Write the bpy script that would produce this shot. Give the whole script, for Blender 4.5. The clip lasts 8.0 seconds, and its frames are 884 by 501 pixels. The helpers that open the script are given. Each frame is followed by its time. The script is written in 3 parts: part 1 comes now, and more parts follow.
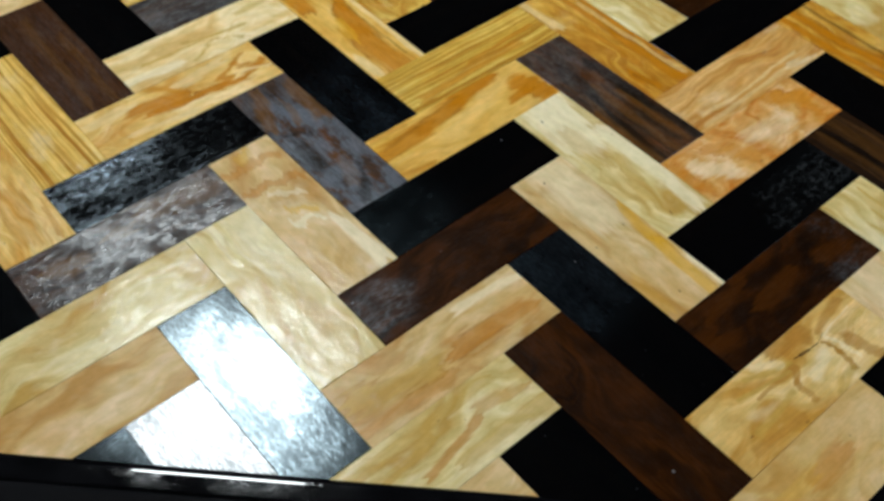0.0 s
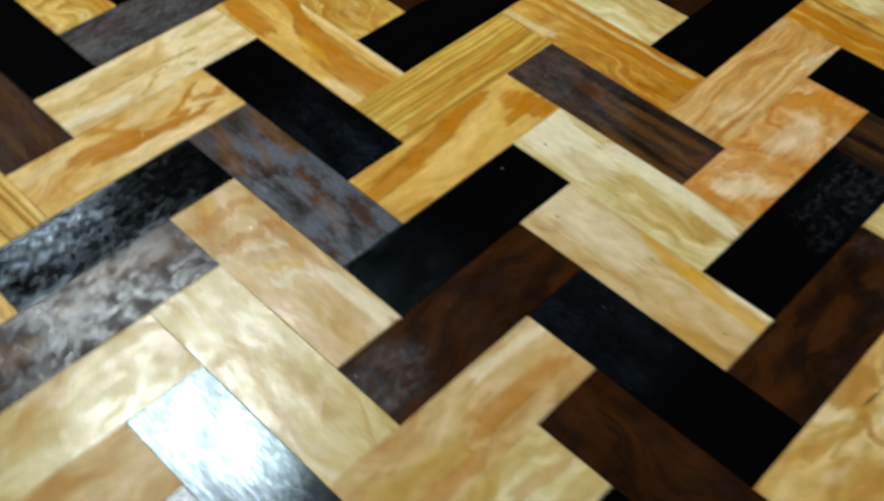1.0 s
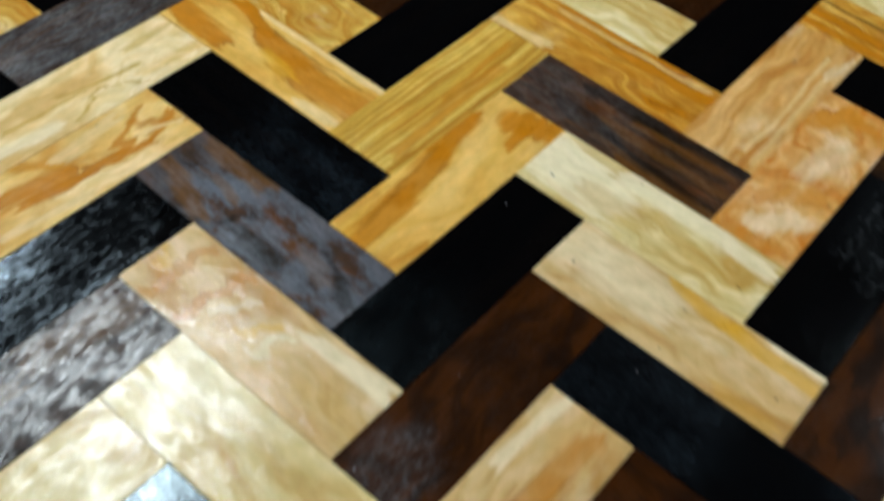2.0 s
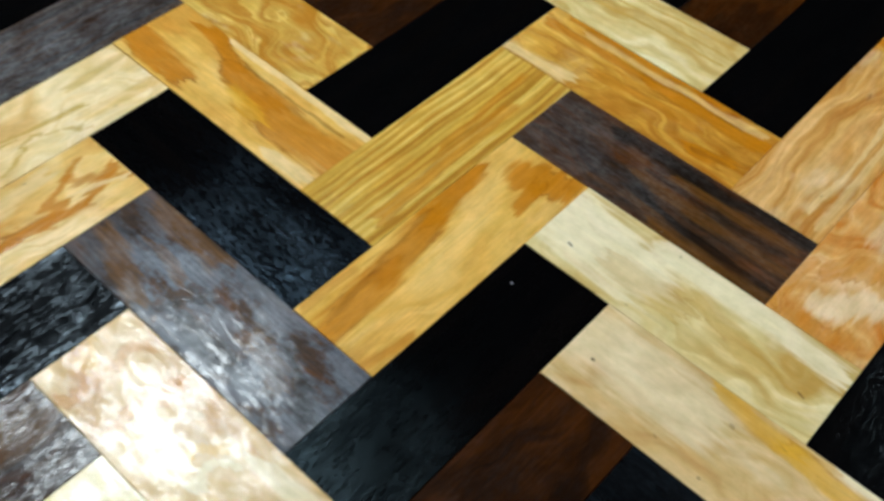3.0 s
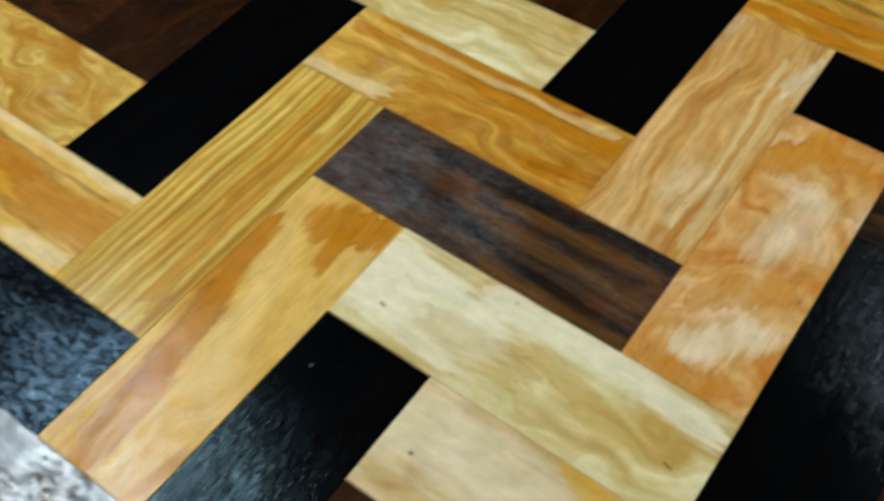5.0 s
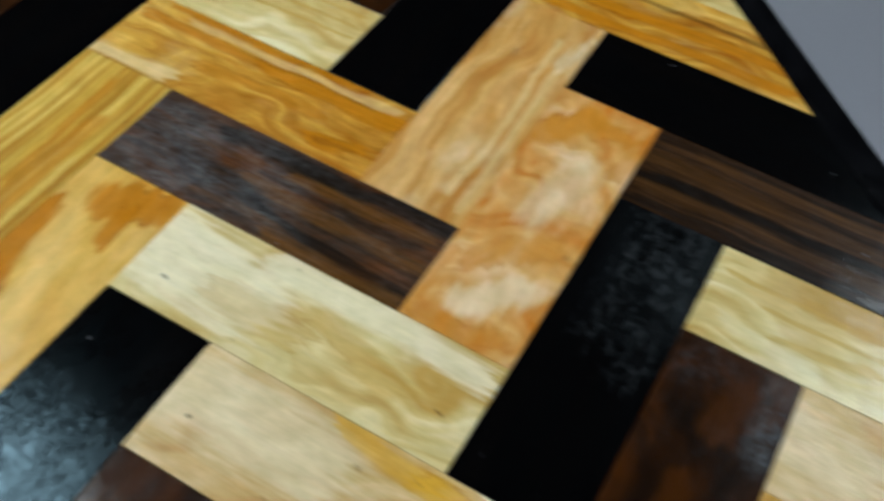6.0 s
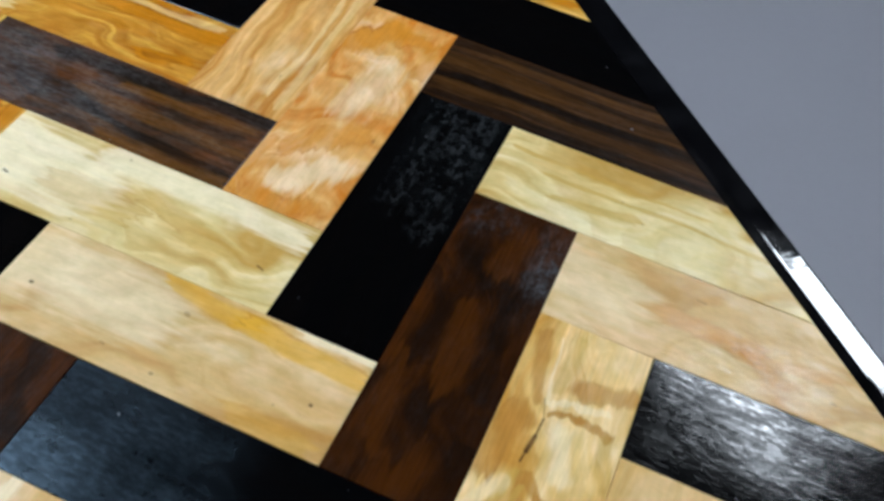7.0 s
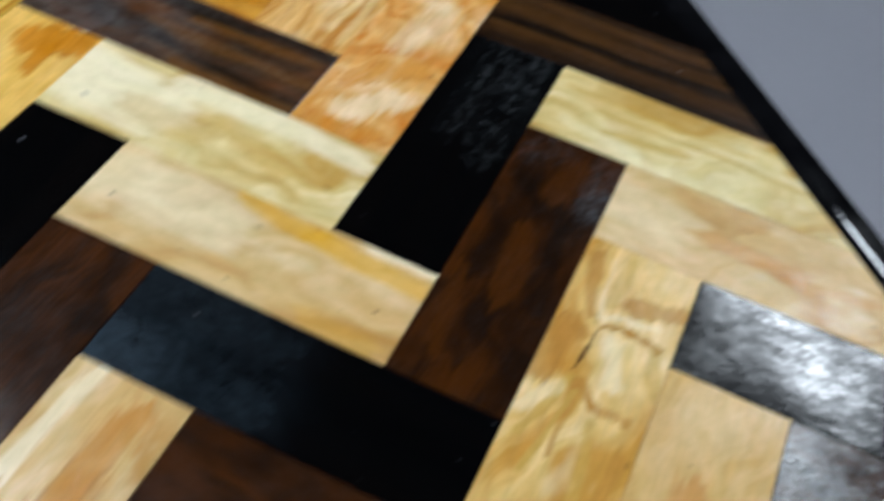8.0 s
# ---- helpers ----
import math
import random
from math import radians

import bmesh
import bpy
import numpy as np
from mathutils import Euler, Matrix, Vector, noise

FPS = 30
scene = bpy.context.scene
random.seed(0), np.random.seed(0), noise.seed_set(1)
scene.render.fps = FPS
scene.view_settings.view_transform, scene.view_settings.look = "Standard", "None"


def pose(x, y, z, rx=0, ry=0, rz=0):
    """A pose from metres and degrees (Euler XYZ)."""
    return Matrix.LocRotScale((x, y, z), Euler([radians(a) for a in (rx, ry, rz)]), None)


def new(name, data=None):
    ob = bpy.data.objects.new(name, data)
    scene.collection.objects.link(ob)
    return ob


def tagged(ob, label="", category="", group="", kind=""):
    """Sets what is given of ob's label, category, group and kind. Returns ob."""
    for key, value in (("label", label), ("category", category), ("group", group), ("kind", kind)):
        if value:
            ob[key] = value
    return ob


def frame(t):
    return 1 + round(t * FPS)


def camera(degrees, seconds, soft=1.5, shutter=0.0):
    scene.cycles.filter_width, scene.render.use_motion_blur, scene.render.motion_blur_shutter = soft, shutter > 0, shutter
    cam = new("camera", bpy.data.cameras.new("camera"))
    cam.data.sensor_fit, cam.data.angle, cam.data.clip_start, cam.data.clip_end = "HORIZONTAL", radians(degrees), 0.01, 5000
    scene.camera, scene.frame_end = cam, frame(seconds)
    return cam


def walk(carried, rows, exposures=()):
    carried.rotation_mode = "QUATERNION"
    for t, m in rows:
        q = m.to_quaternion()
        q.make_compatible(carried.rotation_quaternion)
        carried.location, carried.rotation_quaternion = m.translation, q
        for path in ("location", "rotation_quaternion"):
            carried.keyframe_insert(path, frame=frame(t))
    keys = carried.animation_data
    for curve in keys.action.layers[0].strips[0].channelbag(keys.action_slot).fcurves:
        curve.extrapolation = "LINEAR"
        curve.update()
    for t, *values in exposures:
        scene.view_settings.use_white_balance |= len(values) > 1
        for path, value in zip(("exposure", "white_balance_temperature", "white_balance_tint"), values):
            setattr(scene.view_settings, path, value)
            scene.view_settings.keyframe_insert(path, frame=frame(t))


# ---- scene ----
# The world: x along the table's near edge, y away from it, z up; the tiles' faces lie at z = TOP.
W = 0.05                # width of one wood tile
L = 3.0409 * W          # length of one wood tile
TOP = 0.75              # height of the table's face
cam = camera(48.08, 8.0, soft=3.0, shutter=0.7)
ROWS = [
    (0.0, 0.1895, -0.6295, 0.5027, 40.20, -1.54, 4.26),
    (0.1, 0.1903, -0.6222, 0.5016, 39.75, -1.50, 4.30),
    (0.4, 0.1881, -0.6102, 0.4907, 39.82, -1.97, 3.82),
    (0.5, 0.1817, -0.6016, 0.4887, 39.30, -2.17, 3.24),
    (0.6, 0.1744, -0.5899, 0.4861, 39.59, -1.64, 2.70),
    (0.9, 0.1520, -0.5573, 0.4669, 39.64, -1.43, 0.73),
    (1.0, 0.1440, -0.5460, 0.4588, 39.76, -2.08, -0.91),
    (1.1, 0.1311, -0.5370, 0.4533, 40.07, -0.80, -1.63),
    (1.4, 0.1174, -0.5123, 0.4371, 39.51, -2.60, -4.30),
    (1.5, 0.1169, -0.5065, 0.4315, 39.65, -3.06, -4.80),
    (1.6, 0.1142, -0.4986, 0.4258, 39.55, -4.37, -6.03),
    (1.9, 0.1062, -0.4690, 0.4184, 38.33, -4.33, -5.01),
    (2.0, 0.1096, -0.4585, 0.4141, 38.86, -4.55, -4.37),
    (2.1, 0.1052, -0.4463, 0.4096, 39.46, -5.27, -4.26),
    (2.2, 0.1106, -0.4349, 0.4063, 40.12, -4.73, -3.01),
    (3.3, 0.1575, -0.3364, 0.3538, 36.70, -2.35, -2.73),
    (3.5, 0.1666, -0.3215, 0.3481, 36.18, -1.92, -3.29),
    (3.6, 0.1708, -0.3150, 0.3457, 36.40, -1.67, -3.39),
    (3.9, 0.1887, -0.2973, 0.3393, 36.14, -0.67, -4.29),
    (4.0, 0.1936, -0.2946, 0.3362, 35.73, -0.30, -4.45),
    (4.1, 0.1962, -0.2922, 0.3326, 35.16, -0.27, -5.41),
    (4.2, 0.2008, -0.2864, 0.3313, 34.46, 0.60, -5.82),
    (5.3, 0.2420, -0.2870, 0.3183, 37.47, -0.40, -10.17),
    (5.4, 0.2460, -0.2907, 0.3166, 37.66, -0.97, -10.76),
    (5.5, 0.2465, -0.2943, 0.3162, 37.73, -1.83, -11.65),
    (5.6, 0.2485, -0.2983, 0.3167, 37.90, -2.18, -12.04),
    (5.9, 0.2554, -0.3117, 0.3209, 37.67, -3.79, -14.15),
    (6.0, 0.2598, -0.3192, 0.3214, 38.01, -3.99, -15.24),
    (6.2, 0.2669, -0.3398, 0.3219, 38.44, -4.58, -17.26),
    (6.4, 0.2670, -0.3569, 0.3215, 38.33, -5.82, -19.42),
    (6.5, 0.2676, -0.3682, 0.3249, 38.55, -5.90, -19.86),
    (6.6, 0.2692, -0.3777, 0.3270, 38.71, -5.94, -20.15),
    (6.9, 0.2658, -0.4014, 0.3262, 39.52, -6.92, -21.70),
    (7.0, 0.2667, -0.4073, 0.3299, 39.44, -6.53, -21.91),
    (7.1, 0.2667, -0.4120, 0.3309, 39.52, -6.34, -22.04),
    (7.4, 0.2654, -0.4195, 0.3313, 39.59, -6.18, -22.50),
    (7.5, 0.2651, -0.4229, 0.3306, 39.78, -6.28, -22.44),
    (7.6, 0.2637, -0.4248, 0.3285, 39.95, -6.46, -22.55),
    (7.9, 0.2453, -0.4333, 0.3246, 39.62, -6.59, -21.54),
    (8.0, 0.2383, -0.4359, 0.3233, 39.00, -6.41, -20.32),
    (8.1, 0.2313, -0.4385, 0.3220, 38.38, -6.23, -19.10),
]
walk(cam, [(t, pose(x, y, z + TOP, rx, ry, rz)) for t, x, y, z, rx, ry, rz in ROWS], exposures=[
    (0.0, -0.04, 6720, 10), (2.4, 0.06, 6560, 10), (3.4, 0.14, 6500, 10), (4.1, 0.0, 6450, 9), (5.3, 0.04, 6350, 7), (6.2, 0.02, 6300, 8),
    (6.8, 0.34, 6200, 14), (8.0, 0.33, 6250, 13)])

# ---- world ----
world = bpy.data.worlds.new("world")
scene.world = world
world.use_nodes = True
world.node_tree.nodes["Background"].inputs["Color"].default_value = (0.5, 0.55, 0.6, 1)
world.node_tree.nodes["Background"].inputs["Strength"].default_value = 0.02
LAMP = 58.0             # radiance of the ceiling lights' diffusers


# ---- node helpers ----
class Nodes:
    """A material's node tree with short calls; every call returns an output socket."""

    def __init__(self, name):
        self.mat = bpy.data.materials.new(name)
        self.mat.use_nodes = True
        self.tree = self.mat.node_tree
        self.bsdf = self.tree.nodes["Principled BSDF"]

    def plug(self, socket, value):
        if isinstance(value, bpy.types.NodeSocket):
            self.tree.links.new(value, socket)
        elif value is not None:
            socket.default_value = value

    def add(self, kind, out=0, ins=(), **props):
        n = self.tree.nodes.new(kind)
        for key, value in props.items():
            setattr(n, key, value)
        for key, value in (ins.items() if isinstance(ins, dict) else enumerate(ins)):
            self.plug(n.inputs[key], value)
        return n.outputs[out]

    def math(self, op, a, b=None, c=None, clamp=False):
        return self.add("ShaderNodeMath", 0, [v for v in (a, b, c) if v is not None], operation=op, use_clamp=clamp)

    def vec(self, op, a, b=None):
        return self.add("ShaderNodeVectorMath", 0, [v for v in (a, b) if v is not None], operation=op)

    def noise(self, vector, scale=1.0, detail=2.0, rough=0.5, distort=0.0):
        return self.add("ShaderNodeTexNoise", "Fac", {"Vector": vector, "Scale": scale, "Detail": detail, "Roughness": rough, "Distortion": distort})

    def ramp(self, fac, stops):
        n = self.tree.nodes.new("ShaderNodeValToRGB")
        e = n.color_ramp.elements
        while len(e) < len(stops):
            e.new(0.5)
        for el, (at, colour) in zip(e, stops):
            el.position, el.color = at, (*colour, 1)
        self.plug(n.inputs[0], fac)
        return n.outputs[0]

    def span(self, value, a, b, c=0.0, d=1.0, smooth=True):
        return self.add("ShaderNodeMapRange", 0, {"Value": value, "From Min": a, "From Max": b, "To Min": c, "To Max": d},
                        interpolation_type="SMOOTHSTEP" if smooth else "LINEAR")

    def mix(self, fac, a, b, blend="MIX"):
        n = self.tree.nodes.new("ShaderNodeMix")
        n.data_type, n.blend_type = "RGBA", blend
        self.plug(n.inputs[0], fac)
        self.plug(n.inputs[6], a if isinstance(a, bpy.types.NodeSocket) else (*a, 1))
        self.plug(n.inputs[7], b if isinstance(b, bpy.types.NodeSocket) else (*b, 1))
        return n.outputs[2]

    def bump(self, height, strength, distance, normal=None):
        return self.add("ShaderNodeBump", 0, {"Height": height, "Strength": strength, "Distance": distance, "Normal": normal})


def stroke_group():
    """Node group: 1 near the line from A to B, falling to 0 at the half width; Fray moves that edge in and out."""
    g = bpy.data.node_groups.new("stroke", "ShaderNodeTree")
    for name, kind in (("P", "NodeSocketVector"), ("A", "NodeSocketVector"), ("B", "NodeSocketVector"), ("Width", "NodeSocketFloat"), ("Fray", "NodeSocketFloat")):
        g.interface.new_socket(name, in_out="INPUT", socket_type=kind)
    g.interface.new_socket("Mask", in_out="OUTPUT", socket_type="NodeSocketFloat")
    i, o = g.nodes.new("NodeGroupInput"), g.nodes.new("NodeGroupOutput")

    def vm(op, a, b):
        n = g.nodes.new("ShaderNodeVectorMath")
        n.operation = op
        g.links.new(a, n.inputs[0])
        if op == "SCALE":
            g.links.new(b, n.inputs["Scale"])
        elif b:
            g.links.new(b, n.inputs[1])
        return n.outputs["Value"] if op in ("DOT_PRODUCT", "LENGTH") else n.outputs[0]

    def mm(op, a, b, clamp=False):
        n = g.nodes.new("ShaderNodeMath")
        n.operation, n.use_clamp = op, clamp
        g.links.new(a, n.inputs[0])
        if isinstance(b, float):
            n.inputs[1].default_value = b
        else:
            g.links.new(b, n.inputs[1])
        return n.outputs[0]

    pa, ba = vm("SUBTRACT", i.outputs[0], i.outputs[1]), vm("SUBTRACT", i.outputs[2], i.outputs[1])
    k = mm("DIVIDE", vm("DOT_PRODUCT", pa, ba), vm("DOT_PRODUCT", ba, ba), True)
    d = vm("LENGTH", vm("SUBTRACT", pa, vm("SCALE", ba, k)), None)
    r = g.nodes.new("ShaderNodeMapRange")
    r.interpolation_type = "SMOOTHSTEP"
    g.links.new(mm("ADD", mm("DIVIDE", d, i.outputs[3]), i.outputs[4]), r.inputs[0])
    r.inputs[1].default_value, r.inputs[2].default_value, r.inputs[3].default_value, r.inputs[4].default_value = 1.22, 0.50, 0.0, 1.0
    g.links.new(r.outputs[0], o.inputs[0])
    return g


STROKE = stroke_group()

# ---- wood ----
# kind: three tones from light to dark, then stripes across the tile, waviness, how far the figure is drawn out along the grain, fibre
WOODS = {
    "y": (((0.78, 0.675, 0.38), (0.73, 0.585, 0.27), (0.57, 0.37, 0.095)), 1.5, 0.8, 0.30, 0.05),
    "w": (((0.87, 0.71, 0.42), (0.83, 0.64, 0.32), (0.77, 0.55, 0.23)), 1.3, 1.2, 0.36, 0.08),
    "b": (((0.83, 0.62, 0.29), (0.79, 0.54, 0.19), (0.66, 0.34, 0.05)), 1.4, 0.8, 0.28, 0.10),
    "t": (((0.74, 0.54, 0.285), (0.67, 0.46, 0.205), (0.56, 0.325, 0.10)), 1.2, 0.7, 0.30, 0.05),
    "a": (((0.74, 0.475, 0.12), (0.68, 0.395, 0.075), (0.50, 0.22, 0.022)), 1.5, 0.7, 0.28, 0.12),
    "o": (((0.74, 0.465, 0.11), (0.62, 0.32, 0.045), (0.41, 0.145, 0.007)), 1.8, 0.9, 0.28, 0.14),
    "p": (((0.76, 0.50, 0.26), (0.70, 0.38, 0.12), (0.62, 0.23, 0.025)), 1.4, 1.5, 0.80, 0.07),
    "q": (((0.72, 0.44, 0.165), (0.64, 0.345, 0.095), (0.52, 0.225, 0.04)), 4.0, 0.9, 0.20, 0.10),
    "s": (((0.70, 0.48, 0.115), (0.62, 0.37, 0.058), (0.47, 0.235, 0.025)), 10.5, 0.5, 0.18, 0.16),
    "f": (((0.73, 0.50, 0.135), (0.66, 0.41, 0.085), (0.50, 0.23, 0.022)), 2.2, 1.4, 0.40, 0.10),
    "j": (((0.82, 0.62, 0.30), (0.78, 0.53, 0.20), (0.62, 0.34, 0.065)), 1.6, 0.8, 0.32, 0.10),
    "c": (((0.78, 0.50, 0.145), (0.75, 0.445, 0.10), (0.66, 0.35, 0.055)), 1.2, 0.5, 0.22, 0.10),
    "z": (((0.80, 0.58, 0.20), (0.74, 0.46, 0.11), (0.42, 0.19, 0.018)), 9.0, 0.35, 0.12, 0.10),
    "d": (((0.010, 0.0034, 0.0010), (0.021, 0.0062, 0.0011), (0.043, 0.0118, 0.0014)), 1.8, 1.3, 0.55, 0.25),
    "e": (((0.064, 0.027, 0.008), (0.028, 0.011, 0.0035), (0.007, 0.003, 0.0012)), 6.0, 0.4, 0.14, 0.4),
    "g": (((0.016, 0.009, 0.006), (0.042, 0.020, 0.009), (0.085, 0.028, 0.006)), 2.0, 1.0, 0.40, 0.4),
    "k": (((0.0010, 0.0010, 0.0012), (0.0012, 0.0012, 0.0014), (0.002, 0.0016, 0.0016)), 3.0, 0.4, 0.20, 0.3),
}
RINGS = {"y": (9.0, 0.24), "w": (8.0, 0.25), "b": (9.0, 0.3), "t": (7.0, 0.26), "a": (10.0, 0.3), "o": (11.0, 0.3), "p": (7.0, 0.2), "q": (10.0, 0.35), "f": (12.0, 0.85), "j": (8.0, 0.3), "c": (6.0, 0.2)}
TINTS = {"o": (0.50, 0.175, 0.004), "b": (0.105, 0.042, 0.006), "w": (0.88, 0.77, 0.53), "l": (0.79, 0.58, 0.29), "m": (0.55, 0.33, 0.07),
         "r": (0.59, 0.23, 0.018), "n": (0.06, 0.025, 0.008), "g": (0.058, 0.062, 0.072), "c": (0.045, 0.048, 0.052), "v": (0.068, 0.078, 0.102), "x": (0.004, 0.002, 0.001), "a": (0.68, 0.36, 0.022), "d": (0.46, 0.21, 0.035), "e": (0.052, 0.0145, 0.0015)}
LATEWOOD = {"o": (0.26, 0.085, 0.004), "r": (0.40, 0.11, 0.008), "m": (0.38, 0.17, 0.02), "a": (0.42, 0.16, 0.008), "d": (0.34, 0.13, 0.015)}   # the darker line round a band of figure


def wood(name, kind, seed, strokes=(), gloss=1.0, pore=0.12, uneven=0.0, sheen=(0.72, 0.90, 1.0)):
    """Varnished wood in the tile's own frame, in tile widths: x along the grain from 0 to 3.04, y across it from 0 to 1."""
    tones, stripes, wave, drawn, fibre = WOODS[kind]
    if kind not in "kdeg":      # early wood pale, late wood deep
        tones = [tuple(v * 1.08 for v in tones[0][:2]) + (tones[0][2] * 1.2,), tones[1], (tones[2][0] * 0.90, tones[2][1] * 0.82, tones[2][2] * 0.75)]
    m = Nodes(name)
    p = m.vec("SCALE", m.add("ShaderNodeTexCoord", "Object"))
    p.node.inputs["Scale"].default_value = 1 / W
    at = m.vec("ADD", p, (seed * 7.31, seed * 3.17, seed * 1.93))
    bend = m.math("SUBTRACT", m.noise(m.vec("MULTIPLY", at, (0.75, 1.1, 1)), 1.0, 2.0), 0.5)
    fine = m.math("SUBTRACT", m.noise(m.vec("MULTIPLY", at, (1.3, 5.0, 1)), 1.0, 4.0, 0.65), 0.5)
    xyz = m.add("ShaderNodeSeparateXYZ", 0, [at])
    across = m.math("ADD", m.math("MULTIPLY", xyz.node.outputs[1], stripes), m.math("MULTIPLY", bend, wave * 3.0))
    across = m.math("ADD", across, m.math("MULTIPLY", fine, 0.35 * wave))
    flow = m.add("ShaderNodeCombineXYZ", 0, [m.math("MULTIPLY", xyz.node.outputs[0], drawn), across, seed * 2.7])
    figure = m.noise(flow, 1.6, 3.0, 0.55)
    colour = m.ramp(figure, [(0.34, tones[0]), (0.48, tones[1]), (0.64, tones[2])])
    lines = m.noise(m.vec("MULTIPLY", flow, (1.6, 4.0, 1)), 1.6, 3.0, 0.6)
    colour = m.mix(m.span(lines, 0.50, 0.70, 0.0, 0.6 if kind in "of" else 0.25 if kind in "tyc" else 0.45), colour, tones[2])
    if kind in RINGS:   # growth rings: each pales slowly towards the next and ends in a sharp dark line
        count, depth = RINGS[kind]
        ring = m.math("FRACT", m.math("MULTIPLY", m.noise(m.vec("MULTIPLY", flow, (1.0, 0.75, 1)), 1.3, 1.0, 0.4), count))
        ring = m.math("MULTIPLY", m.span(ring, 0.25, 0.90), m.span(ring, 1.0, 0.93))
        ring = m.math("MULTIPLY", ring, m.span(m.noise(m.vec("MULTIPLY", at, (0.8, 1.9, 1)), 1.0, 2.0), 0.36, 0.60, 0.15, depth))
        colour = m.mix(ring, colour, tones[2])
    # worn patches, and the grain of the dust and sheen films
    patchy = m.noise(m.vec("MULTIPLY", at, (1.8, 3.2, 1)), 1.0, 5.0, 0.7)
    grit = m.noise(m.vec("MULTIPLY", at, (7, 24, 1)), 1.0, 3.0, 0.7)
    cloud = m.math("ADD", m.math("MULTIPLY", patchy, 0.8 if kind == "g" else 0.65), m.math("MULTIPLY", grit, 0.2 if kind == "g" else 0.35))
    dust_sheen = m.noise(m.vec("MULTIPLY", at, (3.5, 16, 1)), 1.0, 4.0, 0.75)
    speckle = m.noise(m.vec("MULTIPLY", at, (9, 12, 1)), 1.0, 6.0, 0.8)
    # heartwood, pale sap and dark lines of this very piece, and some sheen put into the colour
    flame = m.math("SUBTRACT", m.noise(m.vec("MULTIPLY", at, (0.7, 7.0, 1)), 1.0, 3.0, 0.6), 0.5)
    wobble = m.add("ShaderNodeCombineXYZ", 0, [m.math("MULTIPLY", flame, 0.25 if kind == "p" else 0.2 if kind == "j" else 0.9),
                                              m.math("ADD", m.math("MULTIPLY", bend, 0.5 if kind == "p" else 0.10 if kind == "j" else 0.16), m.math("MULTIPLY", fine, 0.12)), 0.0])
    pw = m.vec("ADD", p, wobble)
    pw = m.vec("MULTIPLY", pw, (1, 1, 0))
    p0 = m.vec("MULTIPLY", p, (1, 1, 0))
    calm = m.vec("ADD", p0, m.add("ShaderNodeCombineXYZ", 0, [m.math("MULTIPLY_ADD", fine, 0.5, m.math("MULTIPLY", bend, 0.7)), m.math("MULTIPLY", bend, -0.3), 0.0]))
    fray = m.math("MULTIPLY_ADD", m.noise(m.vec("MULTIPLY", at, (1.1, 15.0, 1)), 1.0, 3.0, 0.6), 1.5, -0.75)
    dull, sunk = [], []
    edging = m.noise(m.vec("MULTIPLY", at, (1.4, 2.6, 1)), 1.0, 2.0)
    dark = kind in "kdeg"
    if not dark:    # broad drifts of hue in the pale woods
        drift = m.noise(m.vec("MULTIPLY", at, (0.9, 1.7, 1)), 1.3, 3.0, 0.6)
        colour = m.mix(m.span(drift, 0.46, 0.66, 0.0, 0.2 if kind == "y" else 0.45), colour, m.mix(1.0, colour, (0.98, 0.84, 0.66), "MULTIPLY"))
        colour = m.mix(m.span(drift, 0.44, 0.28, 0.0, 0.08 if kind in "caosb" else 0.35), colour, (0.83, 0.70, 0.47))
    for x0, y0, x1, y1, half, tint, strength in strokes:
        g = m.tree.nodes.new("ShaderNodeGroup")
        g.node_tree = STROKE
        m.plug(g.inputs[0], p0 if tint in "nh" else pw if kind == "j" else calm if abs(y1 - y0) > 1.2 * abs(x1 - x0) else pw)
        g.inputs[1].default_value, g.inputs[2].default_value, g.inputs[3].default_value = (x0, y0, 0), (x1, y1, 0), half
        if tint not in "nh":
            m.plug(g.inputs[4], fray)
        if tint == "h":
            dull.append(m.math("MULTIPLY", g.outputs[0], strength))
            continue
        if tint == "s":         # varnish sunk in: little gloss left
            sunk.append(m.math("MULTIPLY", g.outputs[0], strength))
            continue
        if tint in "gcv":       # film of dust and painted-in varnish sheen: drawn out, speckled or in islands
            film = {"g": m.span(dust_sheen, 0.44, 0.58), "v": m.span(patchy, 0.38, 0.53)}.get(tint) or m.math("MULTIPLY", m.span(patchy, 0.35, 0.55), m.span(speckle, 0.44, 0.60))
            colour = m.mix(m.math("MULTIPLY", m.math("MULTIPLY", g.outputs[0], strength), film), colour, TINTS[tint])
            continue
        streaky = m.span(lines, 0.3, 0.6, 0.85, 1.0)
        colour = m.mix(m.math("MULTIPLY", m.math("MULTIPLY", g.outputs[0], strength), streaky), colour, TINTS[tint])
        if tint in LATEWOOD and half > 0.07:
            ring = m.math("MULTIPLY", m.math("SUBTRACT", 1.0, m.math("ABSOLUTE", m.math("MULTIPLY_ADD", g.outputs[0], 3.2, -2.0)), clamp=True), m.span(edging, 0.42, 0.60))
            colour = m.mix(m.math("MULTIPLY", ring, 0.8 * strength), colour, LATEWOOD[tint])
    fibres = m.noise(m.vec("MULTIPLY", at, (2.5, 42.0, 1)), 1.0, 3.0, 0.6)
    tone = m.span(fibres, 0.3, 0.7, 1 - fibre, 1 + fibre, False)
    colour = m.mix(1.0, colour, m.add("ShaderNodeCombineColor", 0, [tone, tone, tone]), "MULTIPLY")
